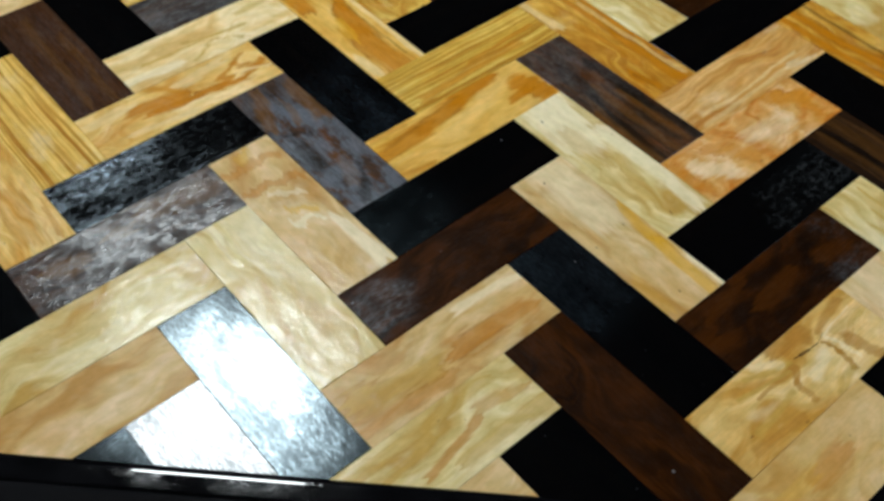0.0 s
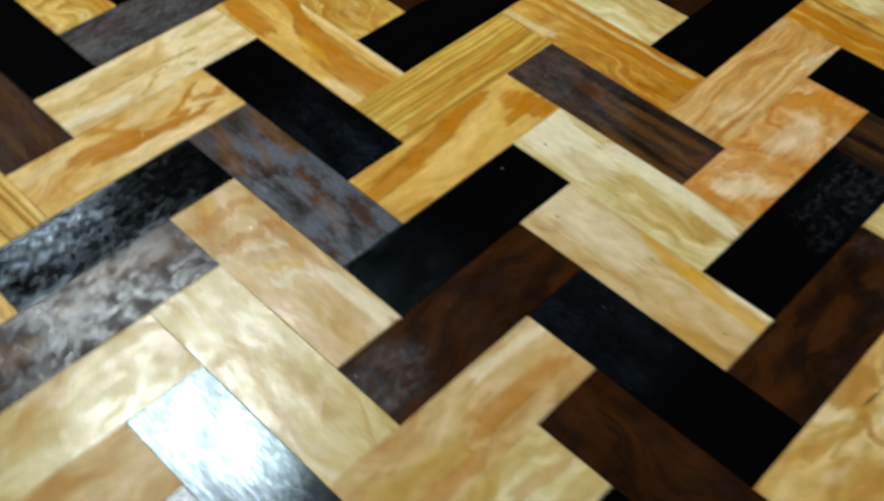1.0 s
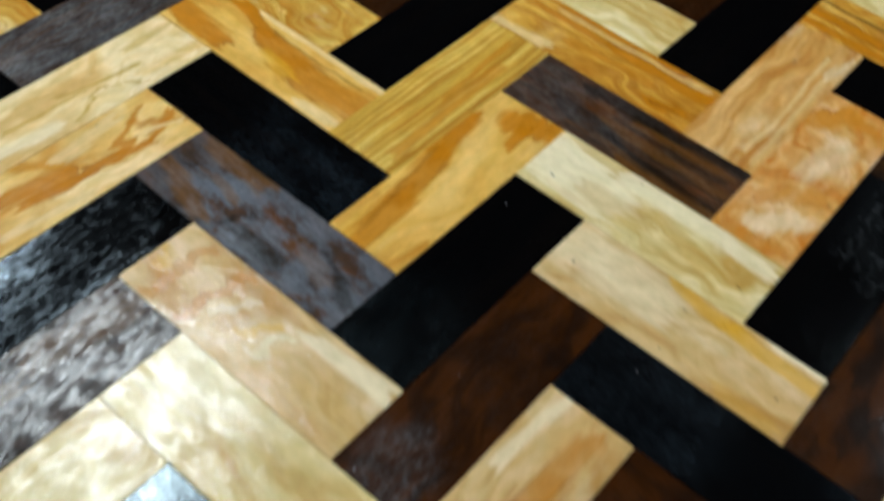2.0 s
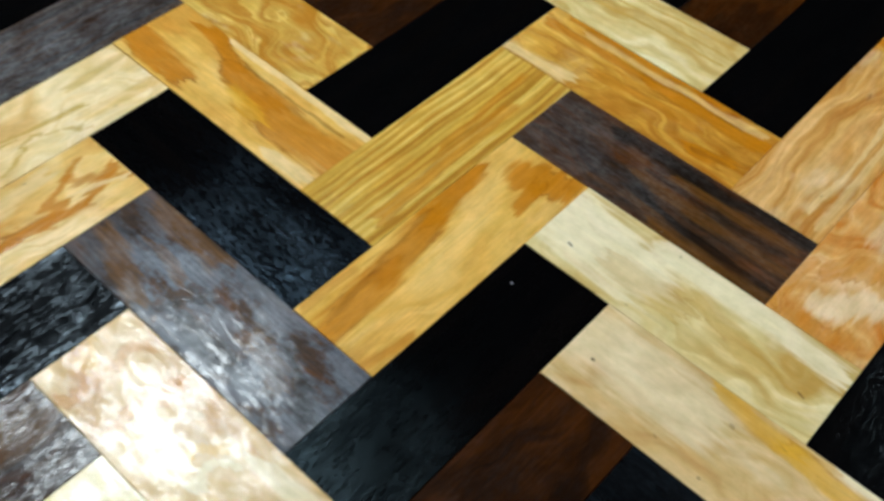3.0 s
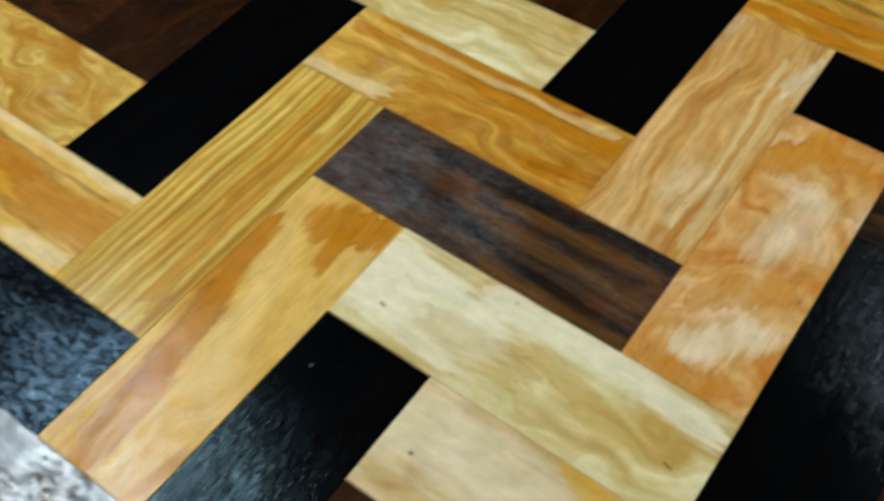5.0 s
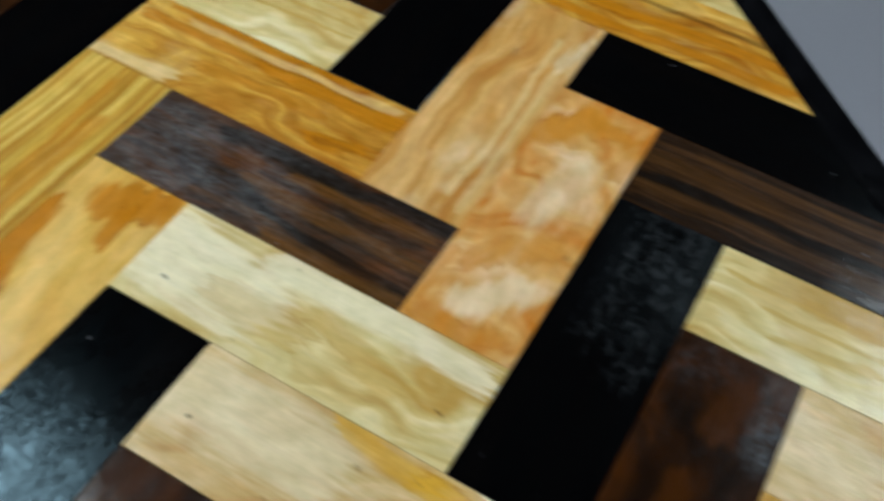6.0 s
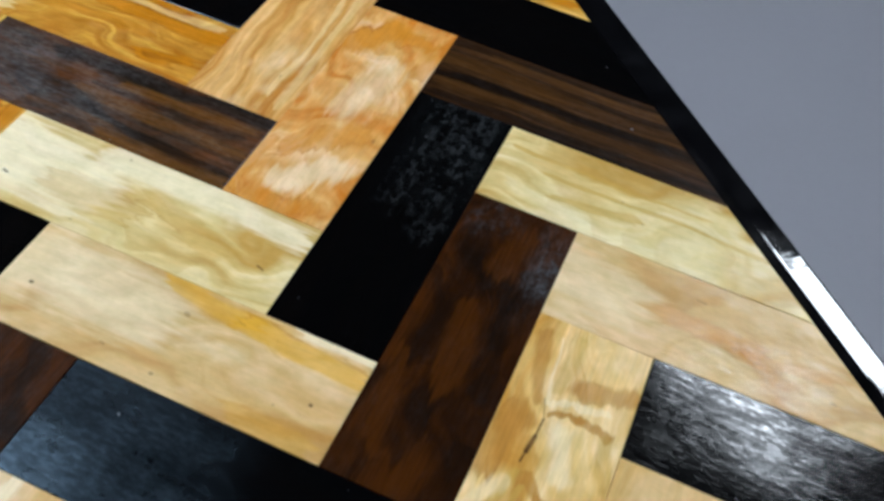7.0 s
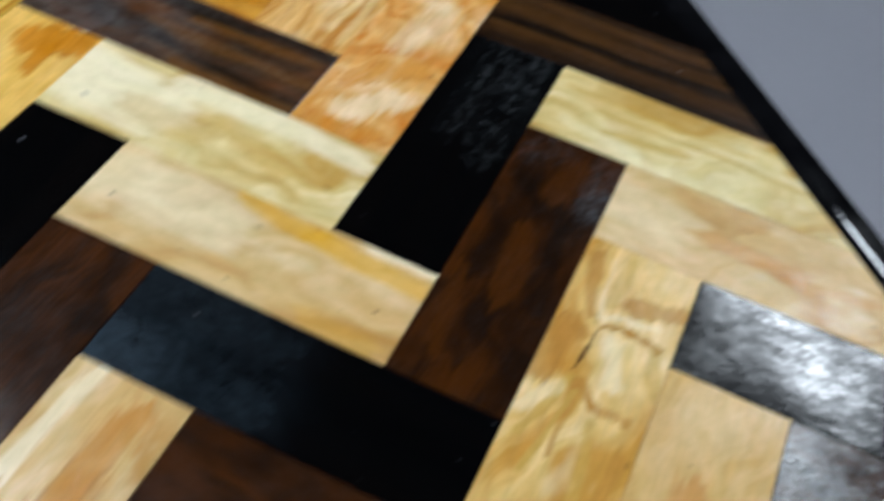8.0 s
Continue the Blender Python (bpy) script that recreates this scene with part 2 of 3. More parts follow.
    if not dark:    # quilted mottling, then a few small dark specks
        quilt = m.span(m.noise(m.vec("MULTIPLY", at, (4.5, 7.5, 1)), 1.0, 4.0, 0.65), 0.32, 0.68, 0.90, 1.09, False)
        colour = m.mix(1.0, colour, m.add("ShaderNodeCombineColor", 0, [quilt, quilt, m.math("MULTIPLY_ADD", quilt, 1.6, -0.6)]), "MULTIPLY")
        speck = m.span(m.noise(m.vec("MULTIPLY", at, (8, 14, 1)), 1.0, 0.0), 0.855, 0.89)
        colour = m.mix(m.math("MULTIPLY", speck, 0.35), colour, (0.10, 0.05, 0.02))
    else:           # lint and crumbs of dust on the dark woods
        lint = m.span(m.noise(m.vec("MULTIPLY", at, (9, 13, 1)), 1.0, 1.0), 0.80, 0.86)
        colour = m.mix(m.math("MULTIPLY", lint, 0.5), colour, (0.30, 0.30, 0.33))
    m.plug(m.bsdf.inputs["Base Color"], colour)
    # scuffed, dull patches in the varnish of the dark woods scatter the light more widely
    scuff = {"g": 0.32, "d": 0.08, "e": 0.06, "k": 0.03}.get(kind, 0.05)
    for d in dull:
        scuff = m.math("ADD", d, scuff)
    haze = m.math("MULTIPLY", m.span(cloud, 0.36, 0.70), scuff, clamp=True)
    haze = m.math("MULTIPLY", haze, m.span(m.noise(m.vec("MULTIPLY", at, (11, 28, 1)), 1.0, 4.0, 0.75), 0.30, 0.70, 0.3 if kind == "k" else 0.1, 1.5))
    if kind == "k":     # the black pieces: an even satin, duller where they are scuffed
        soft = m.math("MULTIPLY", scuff, m.span(patchy, 0.3, 0.7, 0.6, 1.4))
        m.plug(m.bsdf.inputs["Roughness"], m.span(soft, 0, 0.6, 0.12, 0.29))
    else:
        m.plug(m.bsdf.inputs["Roughness"], 0.42 if dark else 0.40)
    m.plug(m.bsdf.inputs["Specular Tint"], (*sheen, 1) if kind == "k" else (0.85, 0.93, 1.0, 1))
    if kind != "k":
        m.plug(m.bsdf.inputs["Specular IOR Level"], m.math("MULTIPLY_ADD", haze, 1.3 if kind == "e" else 0.8, {"g": 0.05, "e": 0.03, "d": 0.012}.get(kind, 0.025)))
    # the varnish of the dark woods lies unevenly, thick in some islands and sunken in others
    island = m.math("ADD", m.math("MULTIPLY", m.noise(m.vec("MULTIPLY", at, (1.1, 2.0, 1)), 1.0, 4.0, 0.62), 0.82), m.math("MULTIPLY", grit, 0.18))
    if uneven >= 1:
        blotch = m.noise(m.vec("MULTIPLY", at, (5.0, 10.0, 1)), 1.0, 4.0, 0.7)
        island = m.math("ADD", m.math("MULTIPLY", island, 0.45), m.math("MULTIPLY", blotch, 0.55))
    if kind == "k":     # the black pieces are stained through: one bluish gloss
        gloss *= 0.55
        depth = 0.85 if uneven >= 0.5 else 0.65 if uneven >= 0.4 else 0.4
        speck = m.span(m.noise(m.vec("MULTIPLY", at, (9, 26, 1)), 1.0, 5.0, 0.75), 0.44, 0.70, 1 - depth, 1 + 1.6 * depth, False)
        sheer = m.math("MULTIPLY", speck, m.span(island, 0.42 if uneven >= 1 else 0.38, 0.58 if uneven >= 1 else 0.60, (0.75 - 0.65 * uneven) * gloss, (1.0 + 0.5 * uneven) * gloss))
        for d in sunk:
            sheer = m.math("MULTIPLY", sheer, m.math("SUBTRACT", 1.0, d))
        m.plug(m.bsdf.inputs["Specular IOR Level"], sheer)
    elif dark:
        coat = m.span(island, 0.43 if uneven >= 1 else 0.40, 0.56 if uneven >= 1 else 0.58, (0.75 - 0.65 * uneven) * gloss, min(1.0, (1.0 + 0.3 * uneven) * gloss))
        if kind == "e" or uneven >= 1:      # pricked all over with fine pores
            coat = m.math("MULTIPLY", coat, m.span(m.noise(m.vec("MULTIPLY", at, (7, 22, 1)), 1.0, 5.0, 0.75), 0.38, 0.60, 0.35, 1.4, False), clamp=True)
        m.plug(m.bsdf.inputs["Coat Weight"], coat)
    else:
        m.plug(m.bsdf.inputs["Coat Weight"], m.span(m.math("ADD", m.math("MULTIPLY", patchy, 0.6), m.math("MULTIPLY", grit, 0.4)), 0.42, 0.60, 0.05 * gloss, 0.34 * gloss))
    m.plug(m.bsdf.inputs["Coat Roughness"], m.span(haze, 0, 1, 0.10, 0.20) if dark else 0.17)
    m.plug(m.bsdf.inputs["Coat IOR"], 1.45)
    pores = m.noise(m.vec("MULTIPLY", at, (8.0, 30.0, 1) if dark else (3.0, 16.0, 1)), 1.0, 3.0, 0.65)
    peel = m.noise(m.vec("MULTIPLY", at, (4.5, 8.0, 1)), 1.0, 4.0, 0.68)
    swell = m.noise(at, 1.1, 1.0)
    n1 = m.bump(swell, 0.25 if dark else 0.4, 0.0012)
    n2 = m.bump(peel, 0.06 if kind == "k" and uneven < 1 else 0.20 if kind == "d" and uneven >= 1 else 0.14 if dark else 0.55, 0.0006, n1)
    n3 = m.bump(pores, pore, 0.0005, n2)
    m.plug(m.bsdf.inputs["Normal"], n3)
    m.plug(m.bsdf.inputs["Coat Normal"], n3 if dark else n2)
    return m.mat


def lacquer():
    """Glossy black paint of the rim and frame, with small drips and dust."""
    m = Nodes("black_lacquer")
    o = m.add("ShaderNodeTexCoord", "Object")
    m.plug(m.bsdf.inputs["Base Color"], m.ramp(m.noise(o, 60, 3), [(0.4, (0.002, 0.002, 0.0025)), (0.7, (0.005, 0.005, 0.006))]))
    m.plug(m.bsdf.inputs["Roughness"], m.span(m.noise(o, 40, 3), 0.3, 0.7, 0.03, 0.08))
    m.plug(m.bsdf.inputs["Normal"], m.bump(m.noise(o, 110, 4), 0.18, 0.0005, m.bump(m.noise(o, 28, 2), 0.08, 0.0012)))
    return m.mat


def plain(name, a, b, rough, scale, bump=0.1):
    m = Nodes(name)
    o = m.add("ShaderNodeTexCoord", "Object")
    big, small = m.noise(o, scale, 3), m.noise(o, scale * 18, 3)
    m.plug(m.bsdf.inputs["Base Color"], m.mix(m.math("ADD", m.math("MULTIPLY", big, 0.7), m.math("MULTIPLY", small, 0.3)), a, b))
    m.plug(m.bsdf.inputs["Roughness"], rough)
    m.plug(m.bsdf.inputs["Normal"], m.bump(small, bump, 0.002))
    return m.mat


def glow(name, strength):
    m = Nodes(name)
    m.plug(m.bsdf.inputs["Base Color"], (0.8, 0.8, 0.8, 1))
    m.plug(m.bsdf.inputs["Emission Color"], (0.84, 0.95, 1.0, 1))
    m.plug(m.bsdf.inputs["Emission Strength"], strength)
    return m.mat


BLACK = lacquer()
BOARD = plain("dark_glue_board", (0.02, 0.013, 0.008), (0.04, 0.025, 0.015), 0.8, 12)
GREY = plain("grey_vinyl", (0.255, 0.250, 0.283), (0.300, 0.295, 0.332), 0.6, 3)
PAINT = plain("wall_paint", (0.16, 0.16, 0.16), (0.19, 0.19, 0.19), 0.8, 1.5)
PANEL = plain("ceiling_panel", (0.05, 0.05, 0.05), (0.07, 0.07, 0.07), 0.9, 2)
METAL = plain("white_metal", (0.6, 0.6, 0.6), (0.66, 0.66, 0.66), 0.4, 5)


# ---- mesh helpers ----
def part(name, bm, material, parent=None, label=""):
    me = bpy.data.meshes.new(name)
    bmesh.ops.recalc_face_normals(bm, faces=bm.faces)
    bm.to_mesh(me)
    bm.free()
    me.materials.append(material)
    ob = new(name, me)
    if parent:
        ob.parent = parent
    return tagged(ob, label)


def box(x0, y0, z0, x1, y1, z1, bevel=0.0):
    bm = bmesh.new()
    bmesh.ops.create_cube(bm, size=1, matrix=Matrix.LocRotScale(((x0 + x1) / 2, (y0 + y1) / 2, (z0 + z1) / 2), None, (x1 - x0, y1 - y0, z1 - z0)))
    if bevel:
        bmesh.ops.bevel(bm, geom=bm.edges[:], offset=bevel, segments=2, affect="EDGES")
    return bm


def prism(outline, z0, z1, edge):
    """A flat piece over a convex outline with its upper edges rounded off."""
    n = len(outline)

    def shrunk(d):
        out = []
        for i in range(n):
            p, a, b = Vector(outline[i]), Vector(outline[i - 1]), Vector(outline[(i + 1) % n])
            u, v = (p - a).normalized(), (b - p).normalized()
            nu, nv = Vector((-u.y, u.x)), Vector((-v.y, v.x))
            k = 1 + nu.dot(nv)
            out.append(p + (nu + nv) * (d / max(k, 0.2)))
        return out

    verts, faces = [], []
    for d, z in ((0, z0), (0, z1 - edge), (edge * 0.35, z1 - edge * 0.3), (edge, z1)):
        verts += [(q.x, q.y, z) for q in shrunk(d)]
    for k in range(3):
        faces += [(k * n + i, k * n + (i + 1) % n, (k + 1) * n + (i + 1) % n, (k + 1) * n + i) for i in range(n)]
    faces.append(tuple(range(3 * n, 4 * n)))
    me = bpy.data.meshes.new("wood_tile")
    me.from_pydata(verts, [], faces)
    return me


# ---- room ----
X0, X1, Y0, Y1, H = -8.0, 9.0, -8.0, 9.0, 2.70
tagged(part("floor", box(X0, Y0, -0.1, X1, Y1, 0), GREY), "smooth plain grey vinyl floor under the table", "floor", kind="structure")
tagged(part("ceiling", box(X0, Y0, H + 0.012, X1, Y1, H + 0.1), PANEL), "plain dull ceiling with flat square lights", "ceiling", kind="structure")
for name, b in (("wall_north", (X0, Y1, 0, X1, Y1 + 0.12, H)), ("wall_south", (X0, Y0 - 0.12, 0, X1, Y0, H)),
                ("wall_west", (X0 - 0.12, Y0, 0, X0, Y1, H)), ("wall_east", (X1, Y0, 0, X1 + 0.12, Y1, H))):
    tagged(part(name, box(*b), PAINT), "plain grey painted room wall", "wall", kind="structure")


def ceiling_light(x, y, sx, sy, diffuser):
    lamp = tagged(new("ceiling_light"), "flat square white ceiling light, switched on", "ceiling light", "ceiling lights")
    lamp.location = (x, y, H)
    part("diffuser", box(-sx / 2, -sy / 2, -0.004, sx / 2, sy / 2, 0.004), diffuser, lamp, "glowing white diffuser")
    f = 0.03
    for b in ((-sx / 2 - f, -sy / 2 - f, sx / 2 + f, -sy / 2), (-sx / 2 - f, sy / 2, sx / 2 + f, sy / 2 + f),
              (-sx / 2 - f, -sy / 2, -sx / 2, sy / 2), (sx / 2, -sy / 2, sx / 2 + f, sy / 2)):
        part("frame_bar", box(b[0], b[1], -0.010, b[2], b[3], 0.010), METAL, lamp)
    return lamp


ceiling_light(-0.46, 0.87, 0.50, 0.50, glow("lamp_diffuser", LAMP))
ceiling_light(2.05, 0.63, 0.56, 0.48, glow("dim_lamp_diffuser", LAMP * 0.55))
ceiling_light(-0.46, -1.75, 0.50, 0.50, glow("far_lamp_diffuser", LAMP * 0.25))

# ---- table ----
U1, V0 = 10.88 * W, -7.53 * W       # inner edges of the rim, right and near
U0, V1 = -10.88 * W, 7.53 * W       # and left and far
LIP = 0.0022                        # how far the rim stands proud
table = tagged(new("table"), "wooden table with herringbone top of mixed woods and glossy black rim", "table")
table.location = (0, 0, 0)
part("base_board", box(U0, V0, TOP - 0.026, U1, V1, TOP - 0.0085), BOARD, table, "dark board under the tiles")


def rim_bar(along, sign, at, a, b):
    """One mitred bar of the rim. Its section: a small inner slope, a gently crowned top, a round outer shoulder."""
    section = [(0.0, -0.009), (0.0, -LIP * 0.1), (0.0010, LIP * 0.35), (0.0028, LIP * 0.80), (0.0042, LIP * 0.97), (0.0054, LIP), (0.0146, LIP),
               (0.0158, LIP * 0.85), (0.0168, LIP * 0.3), (0.0172, -LIP * 0.5), (0.0172, -0.034), (0.004, -0.034), (0.004, -0.027), (0.0, -0.027)]
    bm = bmesh.new()
    loops = []
    for end, way in ((a, -1), (b, 1)):
        ring = []
        for d, z in section:
            u, v = end + way * d, at + sign * d
            ring.append(bm.verts.new((u, v, TOP + z) if along == "x" else (v, u, TOP + z)))
        loops.append(ring)
    n = len(section)
    for i in range(n):
        bm.faces.new((loops[0][i], loops[0][(i + 1) % n], loops[1][(i + 1) % n], loops[1][i]))
    bm.faces.new(loops[0])
    bm.faces.new(loops[1])
    ob = part("rim_bar", bm, BLACK, table, "glossy black lacquered edge bar")
    return ob


rim_bar("x", -1, V0, U0, U1)
rim_bar("x", 1, V1, U0, U1)
rim_bar("y", 1, U1, V0, V1)
rim_bar("y", -1, U0, V0, V1)
for sx in (-1, 1):
    for sy in (-1, 1):
        x, y = sx * (U1 - 0.03), sy * (V1 - 0.03)
        part("leg", box(x - 0.025, y - 0.025, 0, x + 0.025, y + 0.025, TOP - 0.027, 0.003), BLACK, table)
for sy in (-1, 1):
    part("apron", box(U0 + 0.056, sy * (V1 - 0.03) - 0.01, TOP - 0.10, U1 - 0.056, sy * (V1 - 0.03) + 0.01, TOP - 0.027, 0.002), BLACK, table)
for sx in (-1, 1):
    part("apron", box(sx * (U1 - 0.03) - 0.01, V0 + 0.056, TOP - 0.10, sx * (U1 - 0.03) + 0.01, V1 - 0.056, TOP - 0.027, 0.002), BLACK, table)

# ---- tiles ----
# Herringbone: column c, step k; "A" tiles run down to the right, "B" tiles up to the right, at 45 degrees to the rim.
# One letter a tile, from step -7 up to step 9.
KINDS = {
    ("A", -3): "dykotydktoykdtoyk", ("B", -3): "kotydkyotdkytodky",
    ("A", -2): "ytkodtykdotykdoty", ("B", -2): "dtkoyktotktkoydkt",
    ("A", -1): "tkydtkfkezbktydko", ("B", -1): "oydktkewbkdytkkdo",
    ("A", 0): "kytkdfckgtykkdtyo", ("B", 0): "ytkkdksckdtytydkt",
    ("A", 1): "tokkyogytkdkytdok", ("B", 1): "dytdkqpkdjtkoydtk",
    ("A", 2): "ktyyokeytkdtkyodt", ("B", 2): "otkdyykdtoykdtyko",
    ("A", 3): "tydkotkdyotkydtok", ("B", 3): "kdtyokdytokdytkod",
}
# The figure of single pieces, with some sheen painted in: a line from (x0, y0) to (x1, y1) in tile widths, its half
# width, tint and strength.
STROKES = {
    ("B", 1, 3): [(0.0, 0.5, 3.0, 0.5, 0.8, "a", 0.2), (1.6, 0.5, 2.1, 0.55, 0.15, "o", 0.5), (0.8, 0.6, 1.6, 0.6, 0.12, "a", 0.3)],
    # first stroke: sheen over the left end, put into the colour as a paler tone
    ("A", 1, 0): [(0.0, 0.6, 0.9, 0.5, 0.4, "w", 0.8), (0.1, 0.85, 0.7, 0.75, 0.12, "w", 0.5), (0.7, 0.45, 1.5, 0.35, 0.16, "m", 0.4), (1.6, 0.65, 2.4, 0.4, 0.13, "m", 0.5),
                  (1.0, 0.9, 2.9, 0.82, 0.15, "w", 0.8), (0.2, 0.2, 1.0, 0.15, 0.08, "w", 0.5), (2.74, 0.4, 2.8, 0.38, 0.013, "n", 0.6), (0.3, 0.3, 0.34, 0.29, 0.014, "n", 0.7)],
    # the first stroke here also paints in sheen on the left end
    ("A", 1, 1): [(0.0, 0.6, 1.2, 0.6, 0.4, "w", 0.5), (1.3, 0.95, 1.9, 0.86, 0.10, "a", 0.7), (1.9, 0.86, 3.0, 0.76, 0.11, "a", 0.75), (2.3, 0.98, 2.95, 0.97, 0.05, "w", 0.7),
                  (2.35, 0.10, 2.85, 0.08, 0.12, "a", 0.3),
                  (0.25, 0.42, 0.26, 0.42, 0.018, "n", 0.8), (1.55, 0.12, 1.56, 0.12, 0.015, "n", 0.5), (2.75, 0.42, 2.76, 0.42, 0.016, "n", 0.7)],
    # the g stroke puts grey sheen and some dust into the colour
    ("A", 1, -1): [(0.0, 0.5, 1.3, 0.5, 0.6, "g", 0.3), (0.7, 0.84, 3.0, 0.93, 0.10, "x", 0.85), (1.3, 0.30, 2.95, 0.17, 0.06, "x", 0.75), (1.2, 0.62, 2.95, 0.62, 0.035, "x", 0.6), (2.0, 0.42, 3.0, 0.33, 0.03, "x", 0.45),
                   (1.2, 0.52, 2.95, 0.44, 0.075, "b", 0.9), (1.5, 0.75, 2.95, 0.74, 0.06, "b", 0.9), (1.7, 0.06, 2.95, 0.05, 0.09, "b", 0.9), (0.9, 0.16, 1.8, 0.20, 0.04, "b", 0.4), (0.5, 0.62, 1.2, 0.7, 0.04, "b", 0.4),
                   (0.0, 0.5, 1.3, 0.45, 0.6, "h", 0.75), (1.4, 0.5, 3.0, 0.5, 0.6, "h", 0.1)],
    ("A", 1, -2): [(0.2, 0.72, 1.5, 0.74, 0.09, "o", 0.8), (1.5, 0.74, 3.0, 0.72, 0.12, "o", 0.95), (0.3, 0.95, 2.4, 0.97, 0.04, "o", 0.8),
                   (0.0, 0.08, 0.9, 0.15, 0.1, "l", 0.8), (1.0, 0.4, 2.2, 0.45, 0.09, "o", 0.6), (2.45, 0.2, 2.85, 0.28, 0.12, "o", 0.95), (2.5, 0.2, 2.85, 0.24, 0.04, "b", 0.4), (1.2, 0.8, 2.6, 0.8, 0.02, "b", 0.35),
                   (0.6, 0.87, 3.0, 0.86, 0.05, "l", 0.45)],
    ("A", 1, -3): [(1.0, 0.62, 3.0, 0.7, 0.025, "m", 0.9), (1.0, 0.42, 3.0, 0.52, 0.025, "m", 0.9), (1.2, 0.8, 3.0, 0.86, 0.02, "m", 0.8)],
    ("B", 0, 0): [(0.0, 0.60, 1.7, 0.85, 0.26, "a", 0.5), (0.0, 0.59, 0.85, 0.70, 0.18, "o", 0.85), (0.85, 0.70, 1.6, 0.84, 0.15, "o", 0.9), (1.6, 0.84, 2.4, 0.96, 0.13, "o", 0.95),
                  (0.1, 0.68, 0.85, 0.78, 0.025, "b", 0.25), (0.85, 0.78, 1.6, 0.92, 0.025, "b", 0.3), (2.72, 0.55, 2.85, 0.25, 0.2, "o", 0.9),
                  (2.4, 0.32, 2.7, 0.38, 0.08, "o", 0.85), (2.75, 0.1, 3.04, 0.12, 0.08, "o", 0.8), (0.0, 0.12, 0.6, 0.05, 0.05, "o", 0.6),
                  (0.0, 0.95, 0.7, 0.92, 0.06, "o", 0.35)],
    ("B", 0, -1): [(0.3, 0.2, 2.4, 0.3, 0.09, "o", 0.6), (1.4, 0.4, 2.8, 0.5, 0.05, "o", 0.6)],
    ("A", 0, -1): [(0.1, 0.3, 0.85, 0.2, 0.19, "o", 0.9), (0.3, 0.1, 0.6, 0.08, 0.08, "o", 0.8), (0.55, 0.9, 1.3, 0.72, 0.10, "o", 0.95),
                   (1.3, 0.66, 1.9, 0.6, 0.2, "o", 0.9), (1.9, 0.55, 3.0, 0.5, 0.3, "o", 0.85), (1.5, 0.45, 2.0, 0.35, 0.12, "a", 0.6),
                   (1.3, 0.82, 2.8, 0.8, 0.02, "b", 0.4), (0.8, 0.97, 3.0, 0.95, 0.05, "l", 0.9), (2.5, 0.1, 3.0, 0.12, 0.1, "l", 0.8)],
    ("A", 0, 2): [(0.36, 0.1, 0.42, 0.85, 0.10, "o", 0.5), (0.1, 0.5, 0.2, 0.4, 0.12, "a", 0.5), (0.93, 0.08, 0.98, 0.85, 0.10, "o", 0.55),
                  (1.2, 0.3, 1.3, 0.7, 0.06, "w", 0.5), (1.5, 0.35, 1.6, 0.7, 0.06, "a", 0.6), (1.7, 0.3, 1.75, 0.7, 0.05, "w", 0.7),
                  (2.0, 0.8, 3.0, 0.85, 0.14, "w", 0.7), (2.2, 0.3, 2.9, 0.3, 0.25, "m", 0.4)],
    ("B", 0, 3): [(1.6, 0.4, 2.7, 0.35, 0.18, "o", 0.65), (0.2, 0.6, 1.2, 0.4, 0.2, "m", 0.7), (0.0, 0.2, 1.4, 0.15, 0.1, "o", 0.4), (2.0, 0.85, 3.0, 0.78, 0.08, "w", 0.6)],
    ("B", 0, 4): [(0.2, 0.8, 2.6, 0.85, 0.1, "m", 0.6), (1.8, 0.2, 3.0, 0.2, 0.12, "m", 0.6), (0.6, 0.5, 1.6, 0.7, 0.06, "m", 0.8), (1.2, 0.3, 2.2, 0.5, 0.07, "o", 0.7), (2.3, 0.6, 3.0, 0.5, 0.08, "o", 0.5)],
    ("B", 1, -1): [(2.4, 0.85, 2.85, 0.55, 0.16, "r", 0.9), (2.7, 0.5, 2.75, 0.2, 0.12, "r", 0.7), (2.3, 0.08, 2.6, 0.05, 0.1, "r", 0.6),
                   (1.5, 0.6, 2.2, 0.4, 0.2, "w", 0.35), (0.8, 0.7, 1.2, 0.3, 0.15, "r", 0.6), (0.35, 0.6, 0.7, 0.25, 0.15, "w", 0.5),
                   (0.0, 0.8, 0.25, 0.2, 0.12, "r", 0.5), (0.1, 0.95, 0.8, 0.9, 0.08, "r", 0.6)],
    ("B", 1, -2): [(0.2, 0.30, 1.4, 0.27, 0.035, "l", 0.6), (1.4, 0.27, 2.6, 0.36, 0.035, "l", 0.6), (0.2, 0.12, 2.4, 0.18, 0.05, "l", 0.5), (0.3, 0.22, 1.5, 0.19, 0.02, "o", 0.4), (1.5, 0.19, 2.7, 0.27, 0.02, "o", 0.4), (2.4, 0.2, 2.9, 0.1, 0.07, "w", 0.4)],
    ("B", 1, 2): [(1.6, 0.94, 2.05, 0.84, 0.17, "d", 0.85), (1.95, 0.92, 2.08, 0.74, 0.10, "d", 0.7), (2.5, 0.45, 2.62, 0.05, 0.10, "d", 0.75),
                  (2.2, 0.6, 2.24, 0.38, 0.035, "d", 0.9), (2.24, 0.38, 2.2, 0.12, 0.05, "d", 0.85), (2.15, 0.14, 1.75, 0.04, 0.07, "m", 0.6), (1.6, 0.61, 1.44, 0.47, 0.05, "d", 0.8),
